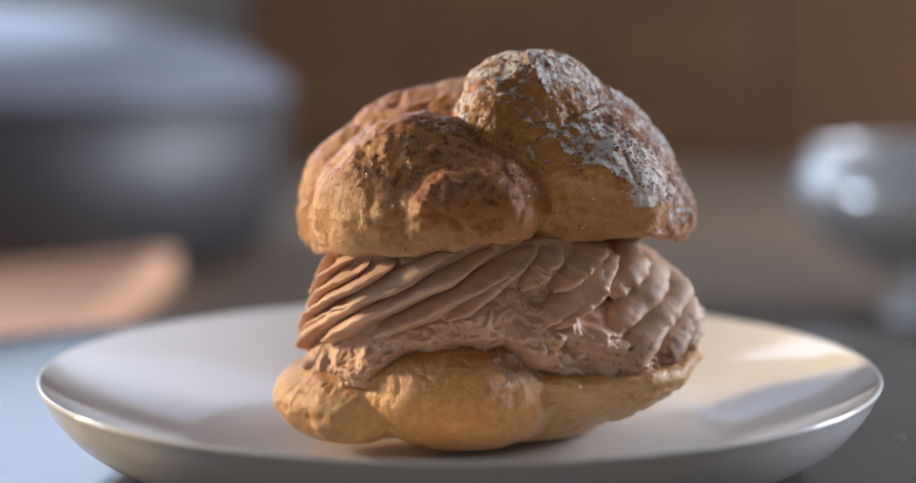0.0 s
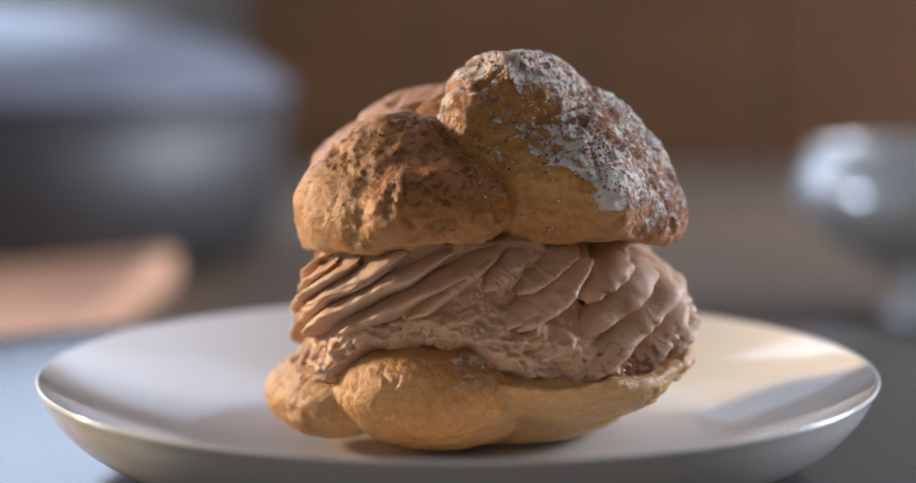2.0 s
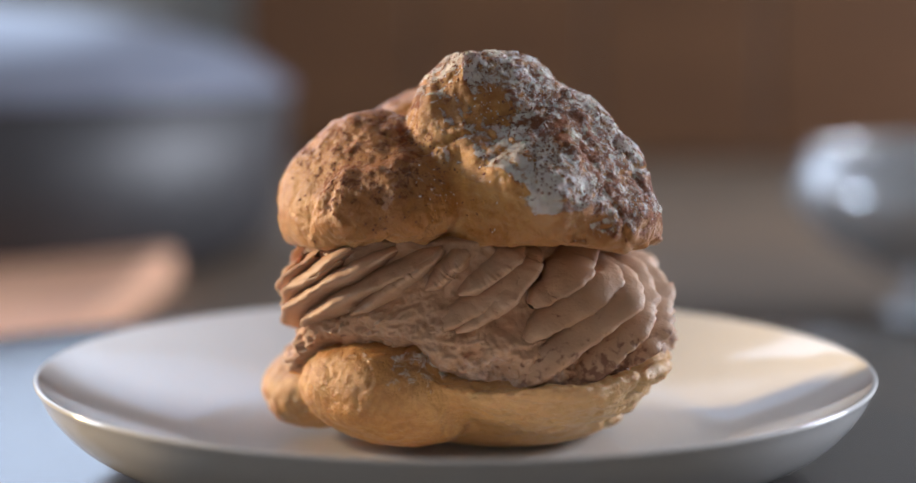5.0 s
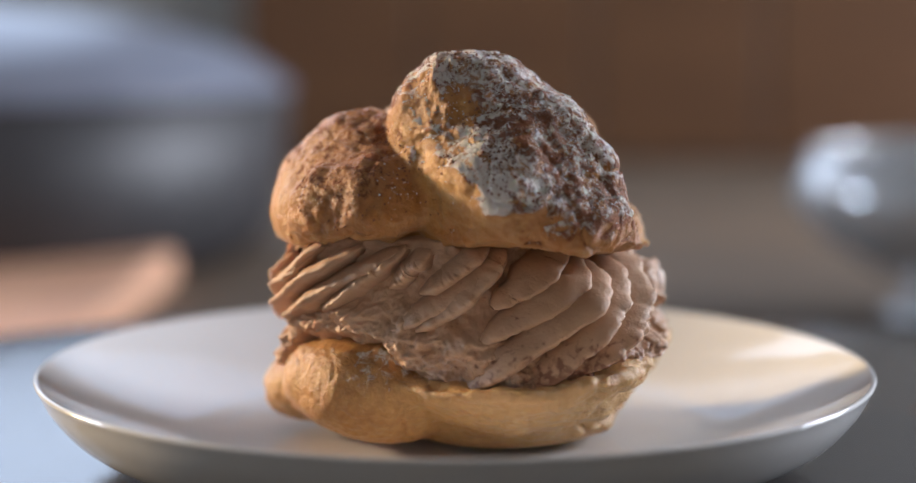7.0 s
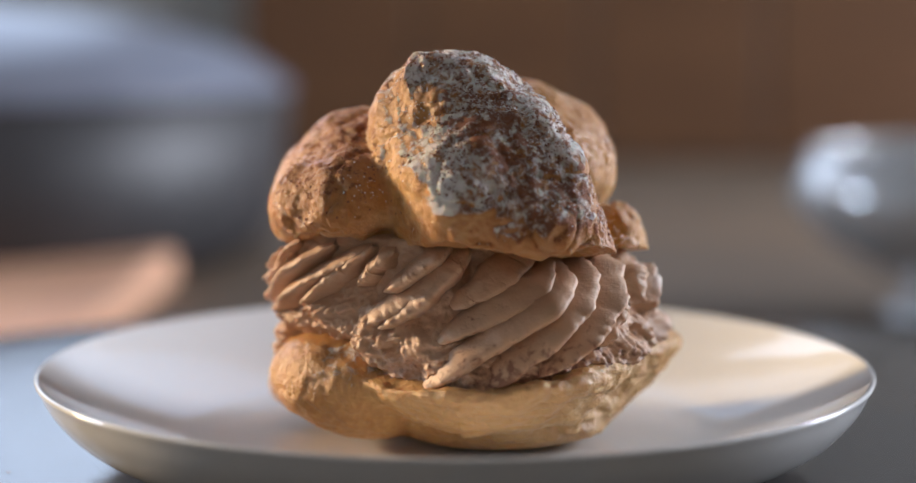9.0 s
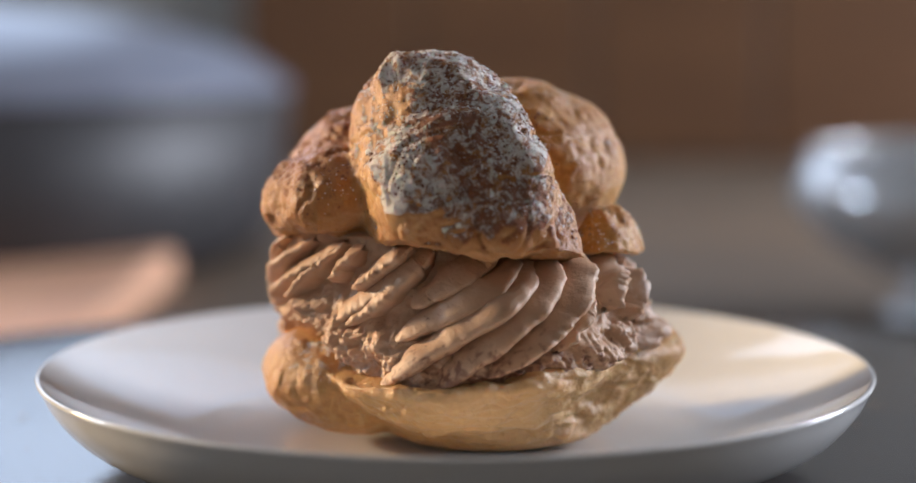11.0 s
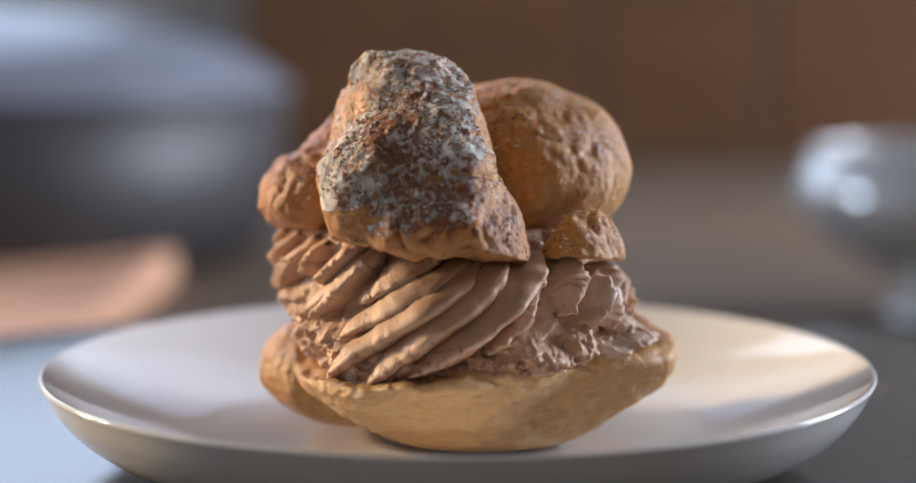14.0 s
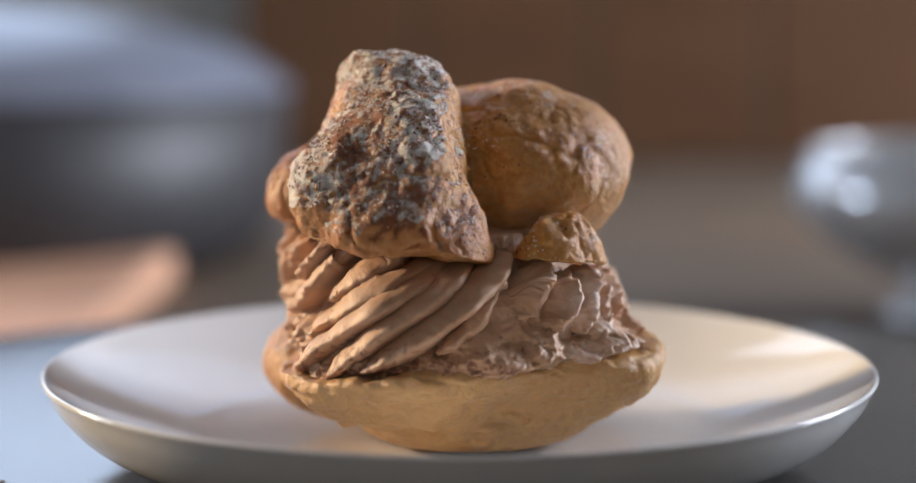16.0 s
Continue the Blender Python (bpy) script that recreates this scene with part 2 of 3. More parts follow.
# ---- the cream puff, in mm until the last step ----
def plane(g, az, rise, off):
    """The distance past a plane whose normal has that azimuth and rise, in mm."""
    a, e = radians(az), radians(rise)
    return g[0] * (math.cos(e) * math.cos(a)) + g[1] * (math.cos(e) * math.sin(a)) + g[2] * math.sin(e) - off


def lid_pieces(g):
    """The slab with its knob, the round bun, the domes and the torn nub of the lid, as distances."""
    bun = blend(lobe(g, 242.4, 20.9, 52.9, 20.1, 23.5, 21.3, 6.9), lobe(g, 269.4, 31.0, 57.0, 13.2, 16.3, 10.2, 25.6), 1.2)
    back = lobe(g, 161.5, 9.5, 56.4, 28.6, 22.8, 21.7, 20.7)
    dome = blend(lobe(g, 92.9, 10.8, 62.5, 23.3, 22.5, 17.8, 1.4), lobe(g, 95, 8, 55, 17, 18, 14), 1.5)
    nub = lobe(g, 43.4, 30.0, 41.5, 8.8, 10.8, 13.9, 7.9)
    knob = cut(lobe(g, 311.6, 17.5, 70.1, 13.2, 15.6, 18.4, 20.2), g[2] - 86.3 - 0.06 * g[0], 2.5)
    slab = cut(lobe(g, 379.0, 17.0, 57.0, 30.5, 41.5, 24.2, -4.6), plane(g, 345.0, 28.2, 68.0), 5.0)
    slab = blend(slab, knob, 7.0)
    slab = cut(slab, plane(g, 263.6, -14.5, 12.9), 2.0)
    slab = cut(slab, plane(g, 96.2, 12.5, 14.9), 2.5)
    slab = cut(slab, plane(g, 57.2, 23.3, 44.9), 4.0)
    slab = blend(slab, cut(lobe(g, 306, 20.5, 81.0, 8.0, 6.5, 8.0), g[2] - 86.6 - 0.06 * g[0], 1.2), 2.0)
    slab = blend(slab, lobe(g, 299, 26.8, 81.5, 3.0, 2.2, 4.0, -12), 1.0)
    return slab, bun, back, dome, nub


def top_shell():
    h = 0.5
    low = (-52, -52, 34)
    g = grid(low, (54, 52, 94), h)
    slab, bun, back, dome, nub = lid_pieces(g)
    fold = blend(blend(bun, back, 1.5), slab, 1.0)
    fold = blend(blend(fold, dome, 1.5), nub, 0.8)
    under = 45.8 - 0.09 * g[1] + 0.04 * g[0] + 0.8 * np.sin(g[0] / 6) * np.cos(g[1] / 7) - g[2]
    fold = cut(fold, under, 1.2)
    v, q = nets(fold, low, h)
    me = mesh_of("top_shell", v, q)
    n = normals(me)
    slab, bun, back, dome, nub = lid_pieces(v.T)
    on_slab = np.clip(0.5 + (np.minimum(np.minimum(bun, back), np.minimum(dome, nub)) - slab) / 2.0, 0, 1)
    smooth = near(azimuth(v), 238, 26) * np.clip((68 - v[:, 2]) / 6, 0, 1) * (1 - on_slab)
    on_dome = near(azimuth(v), 95, 75) * (1 - on_slab)
    crease = 1 - np.abs(fractal(v, 11, 3, 2))
    d = 0.1 + 1.2 * fractal(v, 13, 1, 2) - (0.7 * crease ** 12 + 0.8 * np.abs(fractal(v, 8, 25, 3))) * (1 - 0.8 * np.maximum(smooth, on_dome)) + (0.22 * fractal(v, 2.6, 5, 3, 0.6) + 0.14 * fractal(v, 1.1, 9, 2)) * (1 - 0.6 * np.maximum(smooth, on_dome))
    d = d + near(azimuth(v), 262, 20) * np.clip((66 - v[:, 2]) / 8, 0, 1) * 0.6 * fractal(v * (1, 1, 0.45), 3.2, 37, 4, 0.65)
    # torn, wrinkled skin on the dome beside the slab and on the broken nub
    d = d - 0.7 * np.clip(1 - 7 * np.abs(fractal(v * (1, 1, 0.5), 10, 17, 2)), 0, 1) * near(azimuth(v), 50, 45) * (1 - on_slab)
    d = d + 0.9 * fractal(v, 3.0, 83, 3, 0.7) * np.clip(0.6 - np.abs(nub) / 2, 0, 1) * np.clip((v[:, 2] - 50) / 4, 0, 1)
    v = v + n * d[:, None]
    set_points(me, v)
    n = normals(me)
    az, up = azimuth(v), np.clip(n[:, 2], -1, 1)
    dust = np.clip((up + 0.25) / 0.7, 0, 1)
    facing = np.clip((0.98 + 0.2 * n[:, 0] + 0.98 * n[:, 1]) / 0.3, 0, 1) * np.clip((0.62 - 0.95 * n[:, 1] + 0.5 * up) / 0.3, 0, 1)
    scar = np.exp(-((v - np.array((19.0, -24.5, 76.0))) ** 2 / (14, 14, 10)).sum(1))
    heavy = on_slab * np.clip((up + 0.35) / 0.4, 0, 1) * facing * (1 - scar)
    heavy = np.maximum(heavy, on_slab * np.clip((v[:, 2] - 80) / 4, 0, 1) * np.clip((up - 0.1) / 0.3, 0, 1))
    rise = np.clip((v[:, 2] - 50) / 10, 0, 1)
    clouds = fractal(v, 14, 61, 2)
    low_rim = np.clip((60 - v[:, 2]) / 9, 0, 1)
    # On the bun, the brown beside the slab is cocoa stain plus painted shadow.
    set_value(me, "baked_and_shade", 0.75 * heavy + on_slab * low_rim * np.clip((v[:, 0] - 12) / 10, 0, 1) * 0.8 + (1 - on_slab) * (0.25 * np.clip(clouds, 0, 1) + 0.95 * near(az, 275, 52) * np.clip((v[:, 2] - 46) / 6, 0.3, 1)))
    clump = np.exp(-((v - np.array((34.0, -32.0, 59.5))) ** 2).sum(1) / 14)
    # Round azimuth 60 the added white paints gloss on the dome, besides thin sugar.
    set_value(me, "sugar", 0.8 * clump + np.minimum(heavy * (0.49 + 0.08 * rise + 0.06 * clouds - 0.20 * np.clip((54 - v[:, 2]) / 6, 0, 1)), 0.56) + (1 - heavy) * dust * (0.15 + 0.12 * clouds + 0.30 * near(az, 60, 40)))
    set_value(me, "cocoa", heavy * (0.545 - 0.13 * clouds + 0.03 * near(az, 0, 40) + 0.03 * (1 - rise)) + (1 - heavy) * np.clip((up + 0.35) / 0.7, 0, 1) * (0.33 + 0.26 * near(az, 268, 55) + 0.16 * fractal(v, 9, 63, 2)) * (1 - 0.85 * near(az, 140, 100)) * rise * (1 - scar))
    set_value(me, "torn", np.clip(-up * 1.2, 0, 1) + 0.5 * np.clip(fractal(v, 7, 31, 2), 0, 1) * (v[:, 2] < 62))
    return me, v, n


def bottom_shell():
    h = 0.5
    low = (-54, -54, 2)
    g = grid(low, (58, 56, 40), h)
    bowl = lobe(g, 334.3, 16.5, 29.9, 34.6, 31.4, 19.7, 3.8)
    bowl = blend(bowl, lobe(g, 61.5, 11.6, 22.7, 34.1, 23.3, 16.9, -7.7), 3)
    bowl = blend(bowl, lobe(g, 10.6, 9.2, 14.4, 25.3, 26.2, 11.5, -1.2), 2)
    bowl = cut(bowl, g[2] - 26 - 0.05 * g[1] - 1.2 * np.sin(g[0] / 5.0) * np.cos(g[1] / 6.0), 3.0)
    bowl = blend(bowl, lobe(g, 267.0, 25.1, 19.1, 18.8, 20.4, 11.5, -5.7), 0.8)
    bowl = blend(bowl, lobe(g, 215.3, 29.2, 16.6, 14.3, 19.2, 8.8, 6.0), 0.8)
    bowl = blend(bowl, lobe(g, 130, 16, 17, 25, 26, 11), 2)
    bowl = cut(bowl, 6.0 - g[2], 3)
    v, q = nets(bowl, low, h)
    me = mesh_of("bottom_shell", v, q)
    n = normals(me)
    az = azimuth(v)
    flaky = near(az, 355, 85)
    side = np.clip((v[:, 2] - 7) / 3, 0, 1)
    d = 0.8 * fractal(v, 10, 41, 2) + 0.20 * fractal(v, 3, 45, 3, 0.6) + 0.10 * fractal(v, 1.2, 49, 2) - 0.3 * np.clip(1 - 5 * np.abs(fractal(v, 6, 43, 2)), 0, 1)
    d = (d + flaky * (0.7 * fractal(v * (0.4, 0.4, 1.6), 4.5, 53, 4, 0.65) - 0.9 * np.clip(1 - 4 * np.abs(fractal(v * (0.5, 0.5, 1.4), 9, 57, 3)), 0, 1))) * side
    pit = np.exp(-((v - np.array((31.5, 11.5, 13.4))) ** 2 / (9, 9, 3)).sum(1)) + 0.6 * np.exp(-((v - np.array((38.0, 4.7, 18.0))) ** 2 / (4, 2, 6)).sum(1))
    v = v + n * (d - 2.2 * pit)[:, None]
    set_points(me, v)
    n = normals(me)
    set_value(me, "baked_and_shade", 0.25 * near(az, 270, 30))
    set_value(me, "sugar", (0.42 * near(az, 285, 50) + 0.34 * flaky) * np.clip((v[:, 2] - 16) / 8, 0, 1))
    set_value(me, "cocoa", 0.25 * near(az, 330, 60) * np.clip((v[:, 2] - 20) / 6, 0, 1))
    set_value(me, "torn", 0.55 + 0.45 * flaky - 0.3 * near(az, 270, 40))
    return me, v, n


def cream_floor(a):
    """The height, in mm, at which the cream meets the base, by azimuth."""
    return np.interp(a % 360, *zip(*[(0, 25), (40, 28), (60, 28), (110, 26), (187, 17), (215, 19), (238, 22), (252, 31.5), (283, 32), (300, 25), (330, 22), (350, 23), (360, 25)]))


def cream_radius(a, z):
    """The outside of the cream, in mm, by azimuth and height."""
    a = a % 360
    at = (0, 15, 36, 48, 70, 92, 120, 160, 187, 200, 228, 240, 261, 282, 295, 308, 325, 343, 353, 360)
    foot = np.interp(a, at, (48.5, 45, 41, 43.5, 41, 37, 36, 36, 36, 39, 41, 42, 41, 41.5, 42, 42, 47, 50, 49.5, 48.5))
    belly = np.interp(a, at, (44.5, 42, 40.5, 36.5, 35, 31, 33, 33, 32, 35, 41, 43, 42, 38.5, 39, 39.5, 41, 48.5, 46, 44.5))
    brim = np.interp(a, at, (33, 31, 27, 27, 24, 24, 28, 30, 33, 33, 40, 41.5, 43, 38, 38, 38.5, 37, 38, 32, 33))
    low, high = np.clip((z - 28) / 10, 0, 1), np.clip((z - 38) / 8, 0, 1)
    R = foot + (belly - foot) * low + (brim - belly) * high * (0.5 + 0.5 * high) - 1.9 - 0.8 * near(a, 350, 40)
    return R - 1.6 * np.clip(cream_floor(a) - z, 0, 9)


def cream_filling():
    na, nz = 1000, 130
    a, t = np.meshgrid(np.linspace(0, 360, na, endpoint=False), np.linspace(0, 1, nz))
    z = 17 + 35 * t
    cyl = np.stack([40 * np.cos(np.radians(a)), 40 * np.sin(np.radians(a)), z], -1).reshape(-1, 3)
    low = np.clip((cream_floor(a) + 9 + 4 * near(a, 305, 30) - z) / 6, 0, 1)
    smear = (0.6 + 1.6 * low) * fractal(cyl * (1, 1, 1.5), 6, 81, 4, 0.6).reshape(a.shape) + 0.13 * fractal(cyl, 1.2, 78, 2).reshape(a.shape)
    torn = near(a, 65, 60) * 2.6 * fractal(cyl, 6, 85, 3).reshape(a.shape)
    r = cream_radius(a, z) - 2.8 - 1.8 * near(a, 338, 40) - 6.0 * np.exp(-((a - 332) / 5) ** 2 - ((z - 40) / 3.5) ** 2) + 2.4 * low + smear + torn
    close = np.clip(np.minimum(t / 0.04, (1 - t) / 0.06), 0, 1)
    r = r * np.sqrt(close * (2 - close))
    v = np.stack([r * np.cos(np.radians(a)), r * np.sin(np.radians(a)), z], -1).reshape(-1, 3)
    i, j = np.meshgrid(np.arange(na), np.arange(nz - 1))
    q = np.stack([j * na + i, j * na + (i + 1) % na, (j + 1) * na + (i + 1) % na, (j + 1) * na + i], -1).reshape(-1, 4)
    me = mesh_of("cream_filling", v, q)
    dust_and_glint(me, v)
    return me


def dust_and_glint(me, v):
    az, ledge = azimuth(v), np.clip((36 - v[:, 2]) / 12, 0, 1)
    set_value(me, "cocoa", 0.35 + 0.25 * near(az, 350, 50) * ledge + 0.12 * ledge)
    # The white round azimuth 48 is a back-light glint put into the colour.
    set_value(me, "sugar", 0.10 + 0.56 * near(az, 305, 50) * ledge + 0.52 * near(az, 48, 50))


# a ridge's outline across its run: sideways and outward, as shares of its width and height
LEAF = [(-0.62, -0.5), (-0.54, 0.02), (-0.36, 0.20), (-0.12, 0.36), (0.10, 0.56), (0.28, 0.80), (0.40, 0.98), (0.48, 1.0), (0.53, 0.86), (0.50, 0.56), (0.40, 0.15), (0.30, -0.5)]


# a plumper ridge, with deep grooves at both sides
ROLL = [(-0.60, -0.7), (-0.56, -0.10), (-0.44, 0.24), (-0.26, 0.52), (-0.06, 0.75), (0.14, 0.91), (0.31, 1.02), (0.41, 1.0), (0.47, 0.80), (0.47, 0.45), (0.45, 0.0), (0.42, -0.7)]


def cream_ridge(start, low, high, lean, bow, width, height, ragged, seed, outline=LEAF):
    """One piped ridge: it leans by so many degrees of azimuth for each mm of height, and bows backwards at its foot."""
    n, m = 56, len(LEAF)
    t = np.linspace(0, 1, n)
    z = low + (high - low) * t + 0.35 * np.sin(t * 9 + seed)
    foot = np.clip(high - 8 - z, 0, 40)
    az = start + lean * (z - 36) - bow * foot ** 2 + 0.8 * np.sin(t * 5 + seed * 1.7)
    R = cream_radius(az, z) - 1.6
    p = np.stack([R * np.cos(np.radians(az)), R * np.sin(np.radians(az)), z], -1)
    run = np.gradient(p, axis=0)
    run /= np.linalg.norm(run, axis=1)[:, None]
    out = np.stack([np.cos(np.radians(az)), np.sin(np.radians(az)), 0.25 + 0 * az], -1)
    side = np.cross(run, out)
    side /= np.linalg.norm(side, axis=1)[:, None]
    out = np.cross(side, run)
    taper = np.clip(np.minimum((t + 0.02) / 0.16, (1.02 - t) / 0.22), 0, 1) ** 0.6
    taper = taper * (0.72 + 0.28 * np.clip(t / 0.5, 0, 1))
    wob = 1 + 0.16 * grain(np.stack([t * 6, 0 * t, 0 * t], -1), 1.0, seed)
    nick = 1 + 0.12 * grain(np.stack([t * 34, 0 * t, 0 * t], -1), 1.0, seed + 3)
    v = np.zeros((n, m, 3))
    for k, (s, h) in enumerate(outline):
        edge = nick if 6 <= k <= 8 else 1.0
        v[:, k] = p + side * (s * width * wob * taper)[:, None] + out * ((h * edge - 0.35) * height * wob * taper)[:, None]
    v = v.reshape(-1, 3)
    v = v + 0.11 * np.stack([fractal(v, 1.8, seed + 9 + c, 3, 0.7) for c in range(3)], -1)
    v = v + ragged * np.stack([fractal(v, 5, seed % 5 + 19 + c, 4, 0.6) for c in range(3)], -1)
    i, j = np.meshgrid(np.arange(m), np.arange(n - 1))
    q = np.stack([j * m + i, j * m + (i + 1) % m, (j + 1) * m + (i + 1) % m, (j + 1) * m + i], -1).reshape(-1, 4)
    me = mesh_of("cream_ridge", v, q)
    dust_and_glint(me, v)
    set_points(me, v * 0.001)
    return me


def cream_ridges(parent):
    rng = random.Random(12)
    k = 0
    # from, to, step, foot above the base, top, lean, bow, width, height
    zones = [(172, 226, 12.0, 1.0, 47.0, 4.2, 0.02, 5.0, 4.8),
             (226, 262, 12.0, 1.5, 49.0, 2.8, 0.03, 5.0, 4.8),
             (262, 300, 12.0, 3.5, 49.5, 2.2, 0.03, 5.2, 5.0),
             (300, 330, 12.0, 8.0, 49.5, 2.0, 0.02, 5.4, 4.8),
             (336, 366, 11.5, 0.5, 47.0, 1.8, 0.008, 6.2, 6.6),
             (366, 412, 12.0, 2.0, 44.0, 1.3, 0.03, 5.6, 5.6),
             (412, 530, 11.5, 2.5, 43.0, 1.6, 0.04, 5.2, 5.0)]
    for a0, a1, step, foot, top, lean, bow, width, height in zones:
        az = a0 + rng.uniform(0, 3)
        while az < a1:
            rough = 1.0 if a0 >= 366 else 0.45
            low = float(cream_floor(az)) + foot + rng.uniform(-1.5, 4.0) * (rough + 0.4)
            if rng.random() < 0.22 and not 336 <= a0 < 366:
                low = min(low + rng.uniform(4, 8), top - 8)
            me = cream_ridge(az, low, top + rng.uniform(-1.5, 1.0), lean * rng.uniform(0.85, 1.15), bow,
                             width * rng.uniform(0.88, 1.15), height * rng.uniform(0.8, 1.15), 0.9 if a0 >= 366 else 0.3 if a0 >= 300 else 0.25, 200 + 7 * k, ROLL if 226 <= a0 < 412 else LEAF)
            link_mesh("cream_ridge", me, CREAM, parent)
            az += step * rng.uniform(0.85, 1.15)
            k += 1


def flakes(name, spots, ways, size, mat, parent, seed, label):
    """Small crumbs pressed into a surface, one mesh."""
    rng = np.random.default_rng(seed)
    octa = np.array([(1, 0, 0), (0, 1, 0), (-1, 0, 0), (0, -1, 0), (0, 0, 1), (0, 0, -1)], float)
    tri = np.array([(0, 1, 4), (1, 2, 4), (2, 3, 4), (3, 0, 4), (1, 0, 5), (2, 1, 5), (3, 2, 5), (0, 3, 5)])
    verts, faces = [], []
    for k, (p, w) in enumerate(zip(spots, ways)):
        s = size * (0.45 + 1.1 * rng.random() ** 2)
        o = octa * rng.uniform(0.5, 1.2, (6, 3)) * s * (1, rng.uniform(0.5, 1), 0.45)
        m = np.array(Vector(w).to_track_quat("Z", "Y").to_matrix() @ Matrix.Rotation(rng.uniform(0, 6.28), 3, "Z"))
        verts.append(o @ m.T + p + 0.1 * s * w)
        faces.append(tri + 6 * k)
    me = bpy.data.meshes.new(name)
    me.from_pydata((np.concatenate(verts) * 0.001).tolist(), [], np.concatenate(faces).tolist())
    return tagged(link_mesh(name, me, mat, parent, label), kind="stuff")


def cream_puff():
    puff = tagged(new("cream_puff"), "golden choux bun filled with ridged brown cream, dusted with sugar", "pastry")
    lid, lv, ln = top_shell()
    bowl, bv, bn = bottom_shell()
    cream = cream_filling()
    for me in (lid, bowl, cream):
        set_points(me, points_of(me) * 0.001)
    link_mesh("top_shell", lid, CHOUX, puff, "golden torn choux lid under sugar and cocoa")
    body = link_mesh("cream_filling", cream, CREAM, puff, "light brown piped cream in leaning ridges")
    cream_ridges(body)
    link_mesh("bottom_shell", bowl, CHOUX, puff, "pale golden choux base with flaky sides")
    rng = np.random.default_rng(5)
    az, up = azimuth(lv), ln[:, 2]

    def pick(chance, count):
        chance = np.clip(chance, 0, None)
        return rng.choice(len(chance), count, False, chance / chance.sum())

    patch = np.clip(fractal(lv, 6, 91, 3) + 0.25, 0, 1) + 8 * np.exp(-((lv - np.array((34.0, -32.0, 59.5))) ** 2).sum(1) / 10)
    i = pick(np.clip(up + 0.1, 0, 1) * near(az, 330, 85) * np.clip((lv[:, 0] - 8) / 8, 0, 1) * patch, 2400)
    flakes("sugar_dusting", lv[i], ln[i], 0.24, SUGAR, puff, 1, "white icing sugar grains")
    patch = np.clip(fractal(lv, 4, 95, 3) + 0.2, 0, 1)
    i = pick(np.clip(up + 0.3, 0, 1) * (near(az, 335, 90) + 0.35 * near(az, 262, 70) + 0.03) * patch, 2000)
    flakes("cocoa_dusting", lv[i], ln[i], 0.34, COCOA, puff, 2, "dark brown cocoa flakes")
    return puff


def dinner_plate():
    mm = [(0, 5.4), (30, 5.4), (48, 5.5), (56, 6.0), (62, 7.6), (72, 11.6), (80, 15.6), (85.2, 18.9), (86.4, 19.8), (87.2, 20.0), (87.5, 19.4),
          (86.9, 18.2), (84.5, 13.8), (79.5, 8.4), (72, 4.2), (63, 1.9), (54, 1.0), (51, 0.2), (49.5, 0.0), (48, 0.2), (47, 2.0), (40, 2.4), (0, 2.4)]
    body = rounded([(r / 1000, z / 1000, 0) for r, z in mm], 4)
    plate = part("dinner_plate", turned([(max(p[0], 0), p[1]) for p in body], 160), PORCELAIN, None, "", True)
    return tagged(plate, "white glazed porcelain coupe plate under the pastry", "plate")


def turntable():
    base = tagged(new("turntable"), "grey stone-topped round turntable under the plate", "turntable")
    top = rounded([(0, 0, 0), (0.12, 0, 0), (0.196, 0, 0), (0.1995, -0.0012, 0), (0.2005, -0.004, 0), (0.2005, -0.012, 0), (0.199, -0.0145, 0), (0.19, -0.015, 0), (0, -0.015, 0)], 3)
    part("top_disc", turned([(p[0], p[1]) for p in top], 160), SLATE, base, "grey stone disc", True)
    part("hub", turned([(0, -0.015), (0.05, -0.015), (0.05, -0.032), (0.085, -0.034), (0.088, -0.04), (0, -0.04)], 64), IRON, base)
    rng = random.Random(4)
    for k in range(26):
        a, r = rng.uniform(0, 2 * math.pi), rng.uniform(0.09, 0.13)
        bm = bmesh.new()
        bmesh.ops.create_icosphere(bm, subdivisions=1, radius=rng.uniform(0.0004, 0.0010))
        for v in bm.verts:
            v.co = Vector((v.co.x * rng.uniform(0.7, 1.4), v.co.y * rng.uniform(0.7, 1.4), abs(v.co.z) * 0.6)) + Vector((r * math.cos(a), r * math.sin(a), 0))
        part("crumb", bm, CRUMB if k % 2 else COCOA, base)
    return base


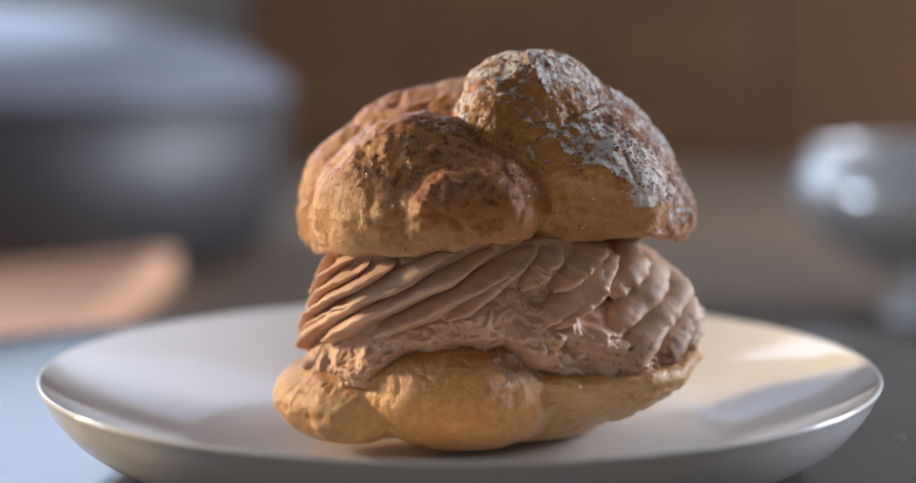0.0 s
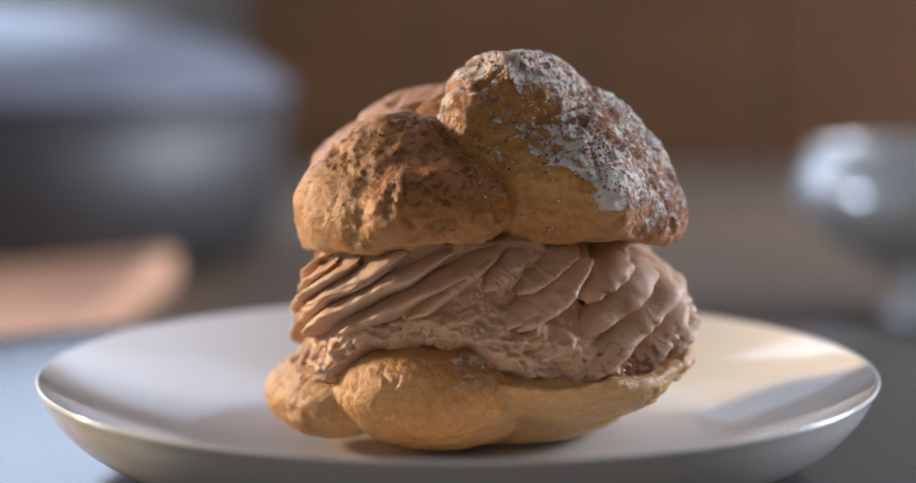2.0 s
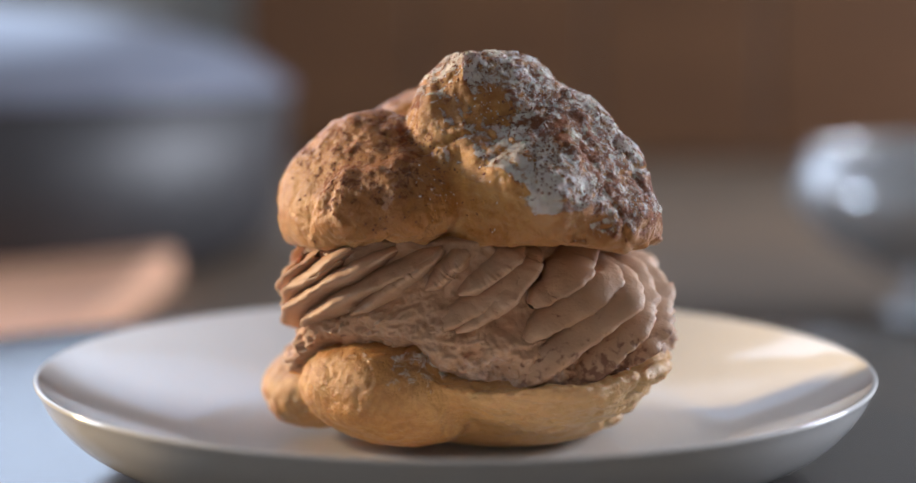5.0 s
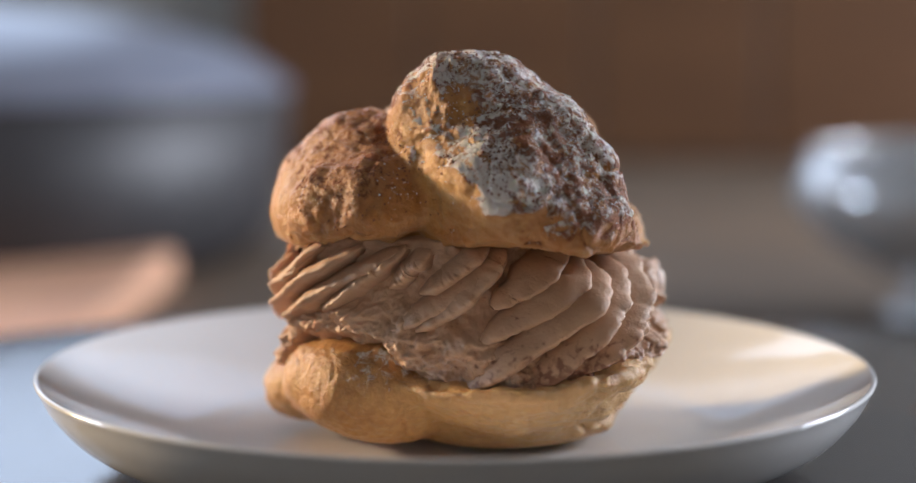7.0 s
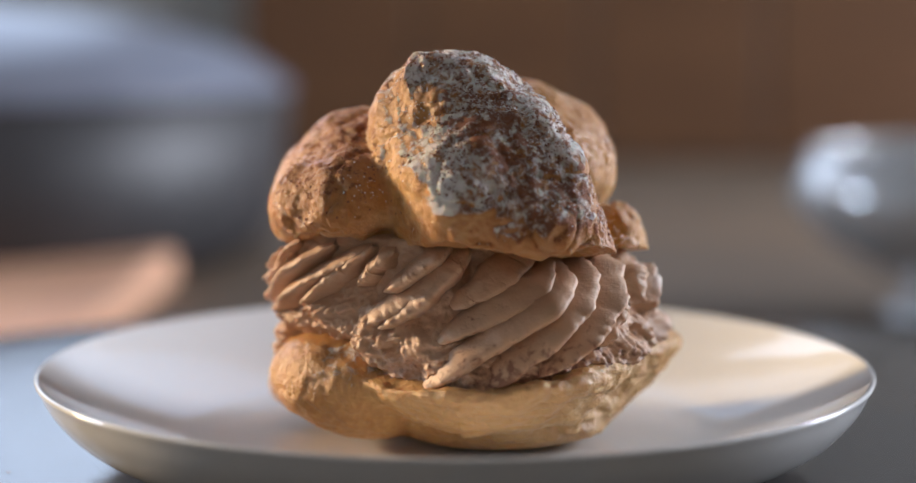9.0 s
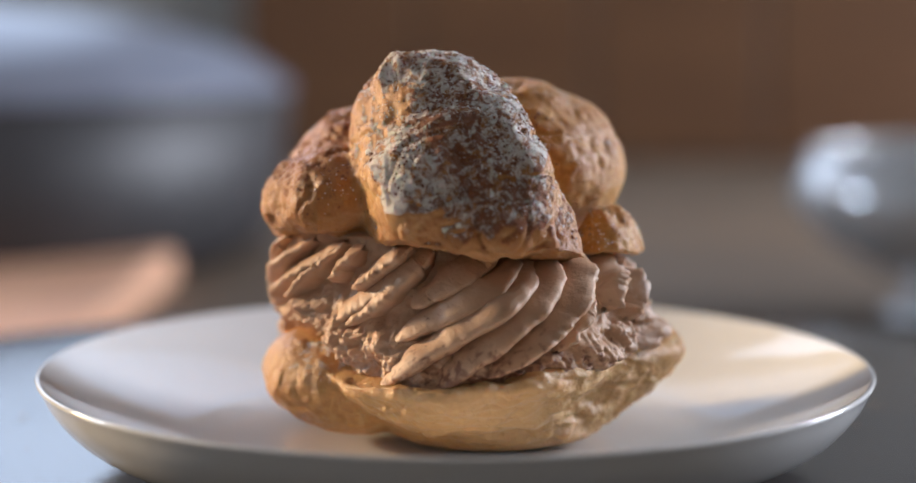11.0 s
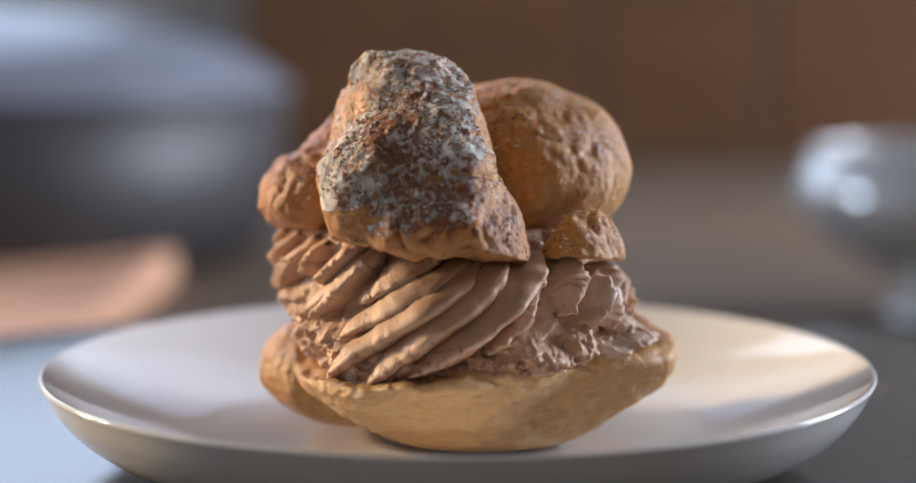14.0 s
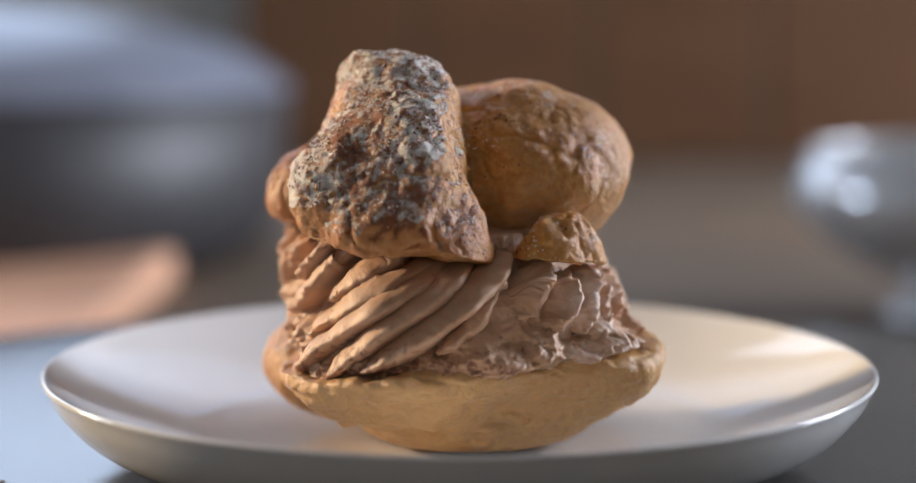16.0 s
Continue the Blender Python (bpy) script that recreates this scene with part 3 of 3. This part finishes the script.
# ---- the kitchen ----
def room():
    def wall(name, *b):
        return tagged(part(name, box(*b), PLASTER), name.split("_")[0] + " of painted grey plaster", "wall", kind="structure")

    tagged(part("floor", box(-2.2, 1.7, -2.4, 1.6, -1.04, -0.94), FLOOR), "brown tiled kitchen floor", "floor", kind="structure")
    tagged(part("ceiling", box(-2.2, 1.7, -2.4, 1.6, 1.6, 1.7), PLASTER), "plain plaster ceiling", "ceiling", kind="structure")

    def pierced(name, along_x, start, end, near, far, openings):
        """A wall in pieces round its window openings (from, to, sill, head)."""
        at = start
        for k, (a, b, sill, head) in enumerate([*openings, (end, end, 0, 0)]):
            for p, q, lo, hi in ((at, a, -0.94, 1.6), (a, b, -0.94, sill), (a, b, head, 1.6)):
                if q - p > 0.001 and hi > lo:
                    wall(name, *((p, q, near, far) if along_x else (near, far, p, q)), lo, hi)
            at = b

    pierced("wall_north", True, -2.2, 1.7, 1.30, 1.42, [(-1.33, -0.23, 0.2, 1.2), (-0.18, 0.32, 0.38, 1.16)])
    pierced("wall_east", False, -2.4, 1.30, 1.6, 1.7, [(0.36, 1.12, 0.08, 1.06)])
    # The west wall's first opening is unseen, added for the side fill.
    pierced("wall_west", False, -2.4, 1.30, -2.1, -2.0, [(-0.78, -0.22, 0.24, 1.0), (0.40, 1.27, 0.18, 1.08)])
    # The south opening is unseen, added to hold the front fill.
    pierced("wall_south", True, -2.2, 1.7, -2.5, -2.4, [(-1.1, 0.3, 0.25, 1.25)])
    k = 0
    # The last two frames line the added openings of the fill lamps.
    for along_x, a, b, sill, head, near in ((True, -1.33, -0.23, 0.2, 1.2, 1.32), (True, -0.18, 0.32, 0.38, 1.16, 1.32), (False, 0.36, 1.12, 0.08, 1.06, 1.64), (False, 0.40, 1.27, 0.18, 1.08, -2.06), (False, -0.78, -0.22, 0.24, 1.0, -2.06), (True, -1.1, 0.3, 0.25, 1.25, -2.46)):
        k += 1
        n = tagged(new(f"window_{k}"), "white painted window frame set in the wall", "window", kind="structure")
        for p, q, lo, hi in ((a, a + 0.04, sill, head), (b - 0.04, b, sill, head), (a + 0.04, b - 0.04, sill, sill + 0.04), (a + 0.04, b - 0.04, head - 0.04, head)):
            part("frame_bar", box(*((p, q, near, near + 0.03) if along_x else (near, near + 0.03, p, q)), lo, hi, 0.004), FRAME, n)


def counter():
    top = tagged(new("kitchen_counter"), "dark stone worktop on brown wooden base cabinets", "counter")
    part("worktop", box(-1.9, 1.59, -0.22, 1.298, -0.08, -0.04, 0.004), COUNTER, top, "dark satin stone slab")
    for k in range(5):
        x = -1.88 + 0.69 * k
        part("cabinet_door", box(x, x + 0.68, -0.18, -0.16, -0.84, -0.09, 0.003), WOOD, top)
    part("carcass", box(-1.88, 1.58, -0.158, 1.29, -0.94, -0.082), WOOD, top)


def wood_panels():
    wall = tagged(new("wood_panelling"), "brown wooden panelling on the kitchen wall", "panelling", kind="structure")
    for k in range(6):
        x = -0.20 + 0.155 * k
        part("panel", box(x, x + 0.152, 1.272, 1.298, -0.036, 0.18, 0.003), WOOD, wall)


def covered_pan():
    pan = tagged(new("covered_pan"), "wide dark enamelled pan with a pale domed lid", "pan")
    pan.matrix_basis = pose(-0.307, 0.64, -0.04)
    part("body", turned([(0, 0), (0.16, 0), (0.188, 0.005), (0.2, 0.02), (0.208, 0.091), (0.2, 0.093), (0.193, 0.02), (0.16, 0.01), (0, 0.01)], 96), IRON, pan, "", True)
    dome = [(0, 0.138), (0.05, 0.1365), (0.11, 0.130), (0.155, 0.121), (0.188, 0.108), (0.203, 0.097), (0.208, 0.0935), (0.203, 0.0925), (0.15, 0.115), (0, 0.132)]
    lid = part("lid", turned([p[:2] for p in rounded([(*p, 0) for p in dome], 3)], 96), ENAMEL, pan, "pale enamelled dome", True)
    part("knob", turned([(0, 0.137), (0.010, 0.137), (0.009, 0.144), (0.018, 0.148), (0.018, 0.154), (0.012, 0.158), (0, 0.158)], 32), IRON, lid, "", True)


def footed_bowl():
    prof = [(0, 0), (0.040, 0), (0.042, 0.003), (0.037, 0.007), (0.031, 0.011), (0.032, 0.015), (0.050, 0.022), (0.068, 0.033), (0.080, 0.045), (0.0845, 0.053), (0.0838, 0.060), (0.0805, 0.067), (0.0775, 0.072), (0.0778, 0.0735), (0.0768, 0.0742), (0.0755, 0.072), (0.079, 0.064), (0.0805, 0.057), (0.066, 0.038), (0.040, 0.025), (0, 0.022)]
    b = part("footed_bowl", turned([p[:2] for p in rounded([(*p, 0) for p in prof], 3)], 96), GLAZE, None, "", True)
    b.matrix_basis = pose(0.2275, 0.43, -0.04)
    tagged(b, "pale grey glazed footed bowl standing on the counter", "bowl")


# An added board whose colour stands in for a warm patch of light.
def glow_board():
    b = tagged(new("glow_board"), "pale warm wooden board put in for an orange glow on the counter", "board")
    b.matrix_basis = pose(-0.27, 0.40, -0.04)
    part("slab", box(-0.22, 0.125, -0.13, 0.13, 0.0, 0.018, 0.004), GLOW_BOARD, b)


room()
counter()
wood_panels()
covered_pan()
footed_bowl()
glow_board()
TABLE = turntable()
PLATE = dinner_plate()
PUFF = cream_puff()


# ---- what turns ----
def motions():
    turns = [(t, 6.0184 * t + 0.00264 * t * t) for t in range(0, 17, 2)]
    walk(TABLE, [(t, pose(0, 0, 0, 0, 0, -a)) for t, a in turns])
    walk(PUFF, [(t, pose(0, 0, 0, 0, 0, -a)) for t, a in turns])
    rows = []
    for t, a in turns:
        d = radians(229 - a)
        rows.append((t, pose(0.0028 * math.cos(d), 0.0028 * math.sin(d), 0.0004, 0, 0, -a)))
    walk(PLATE, rows)


motions()
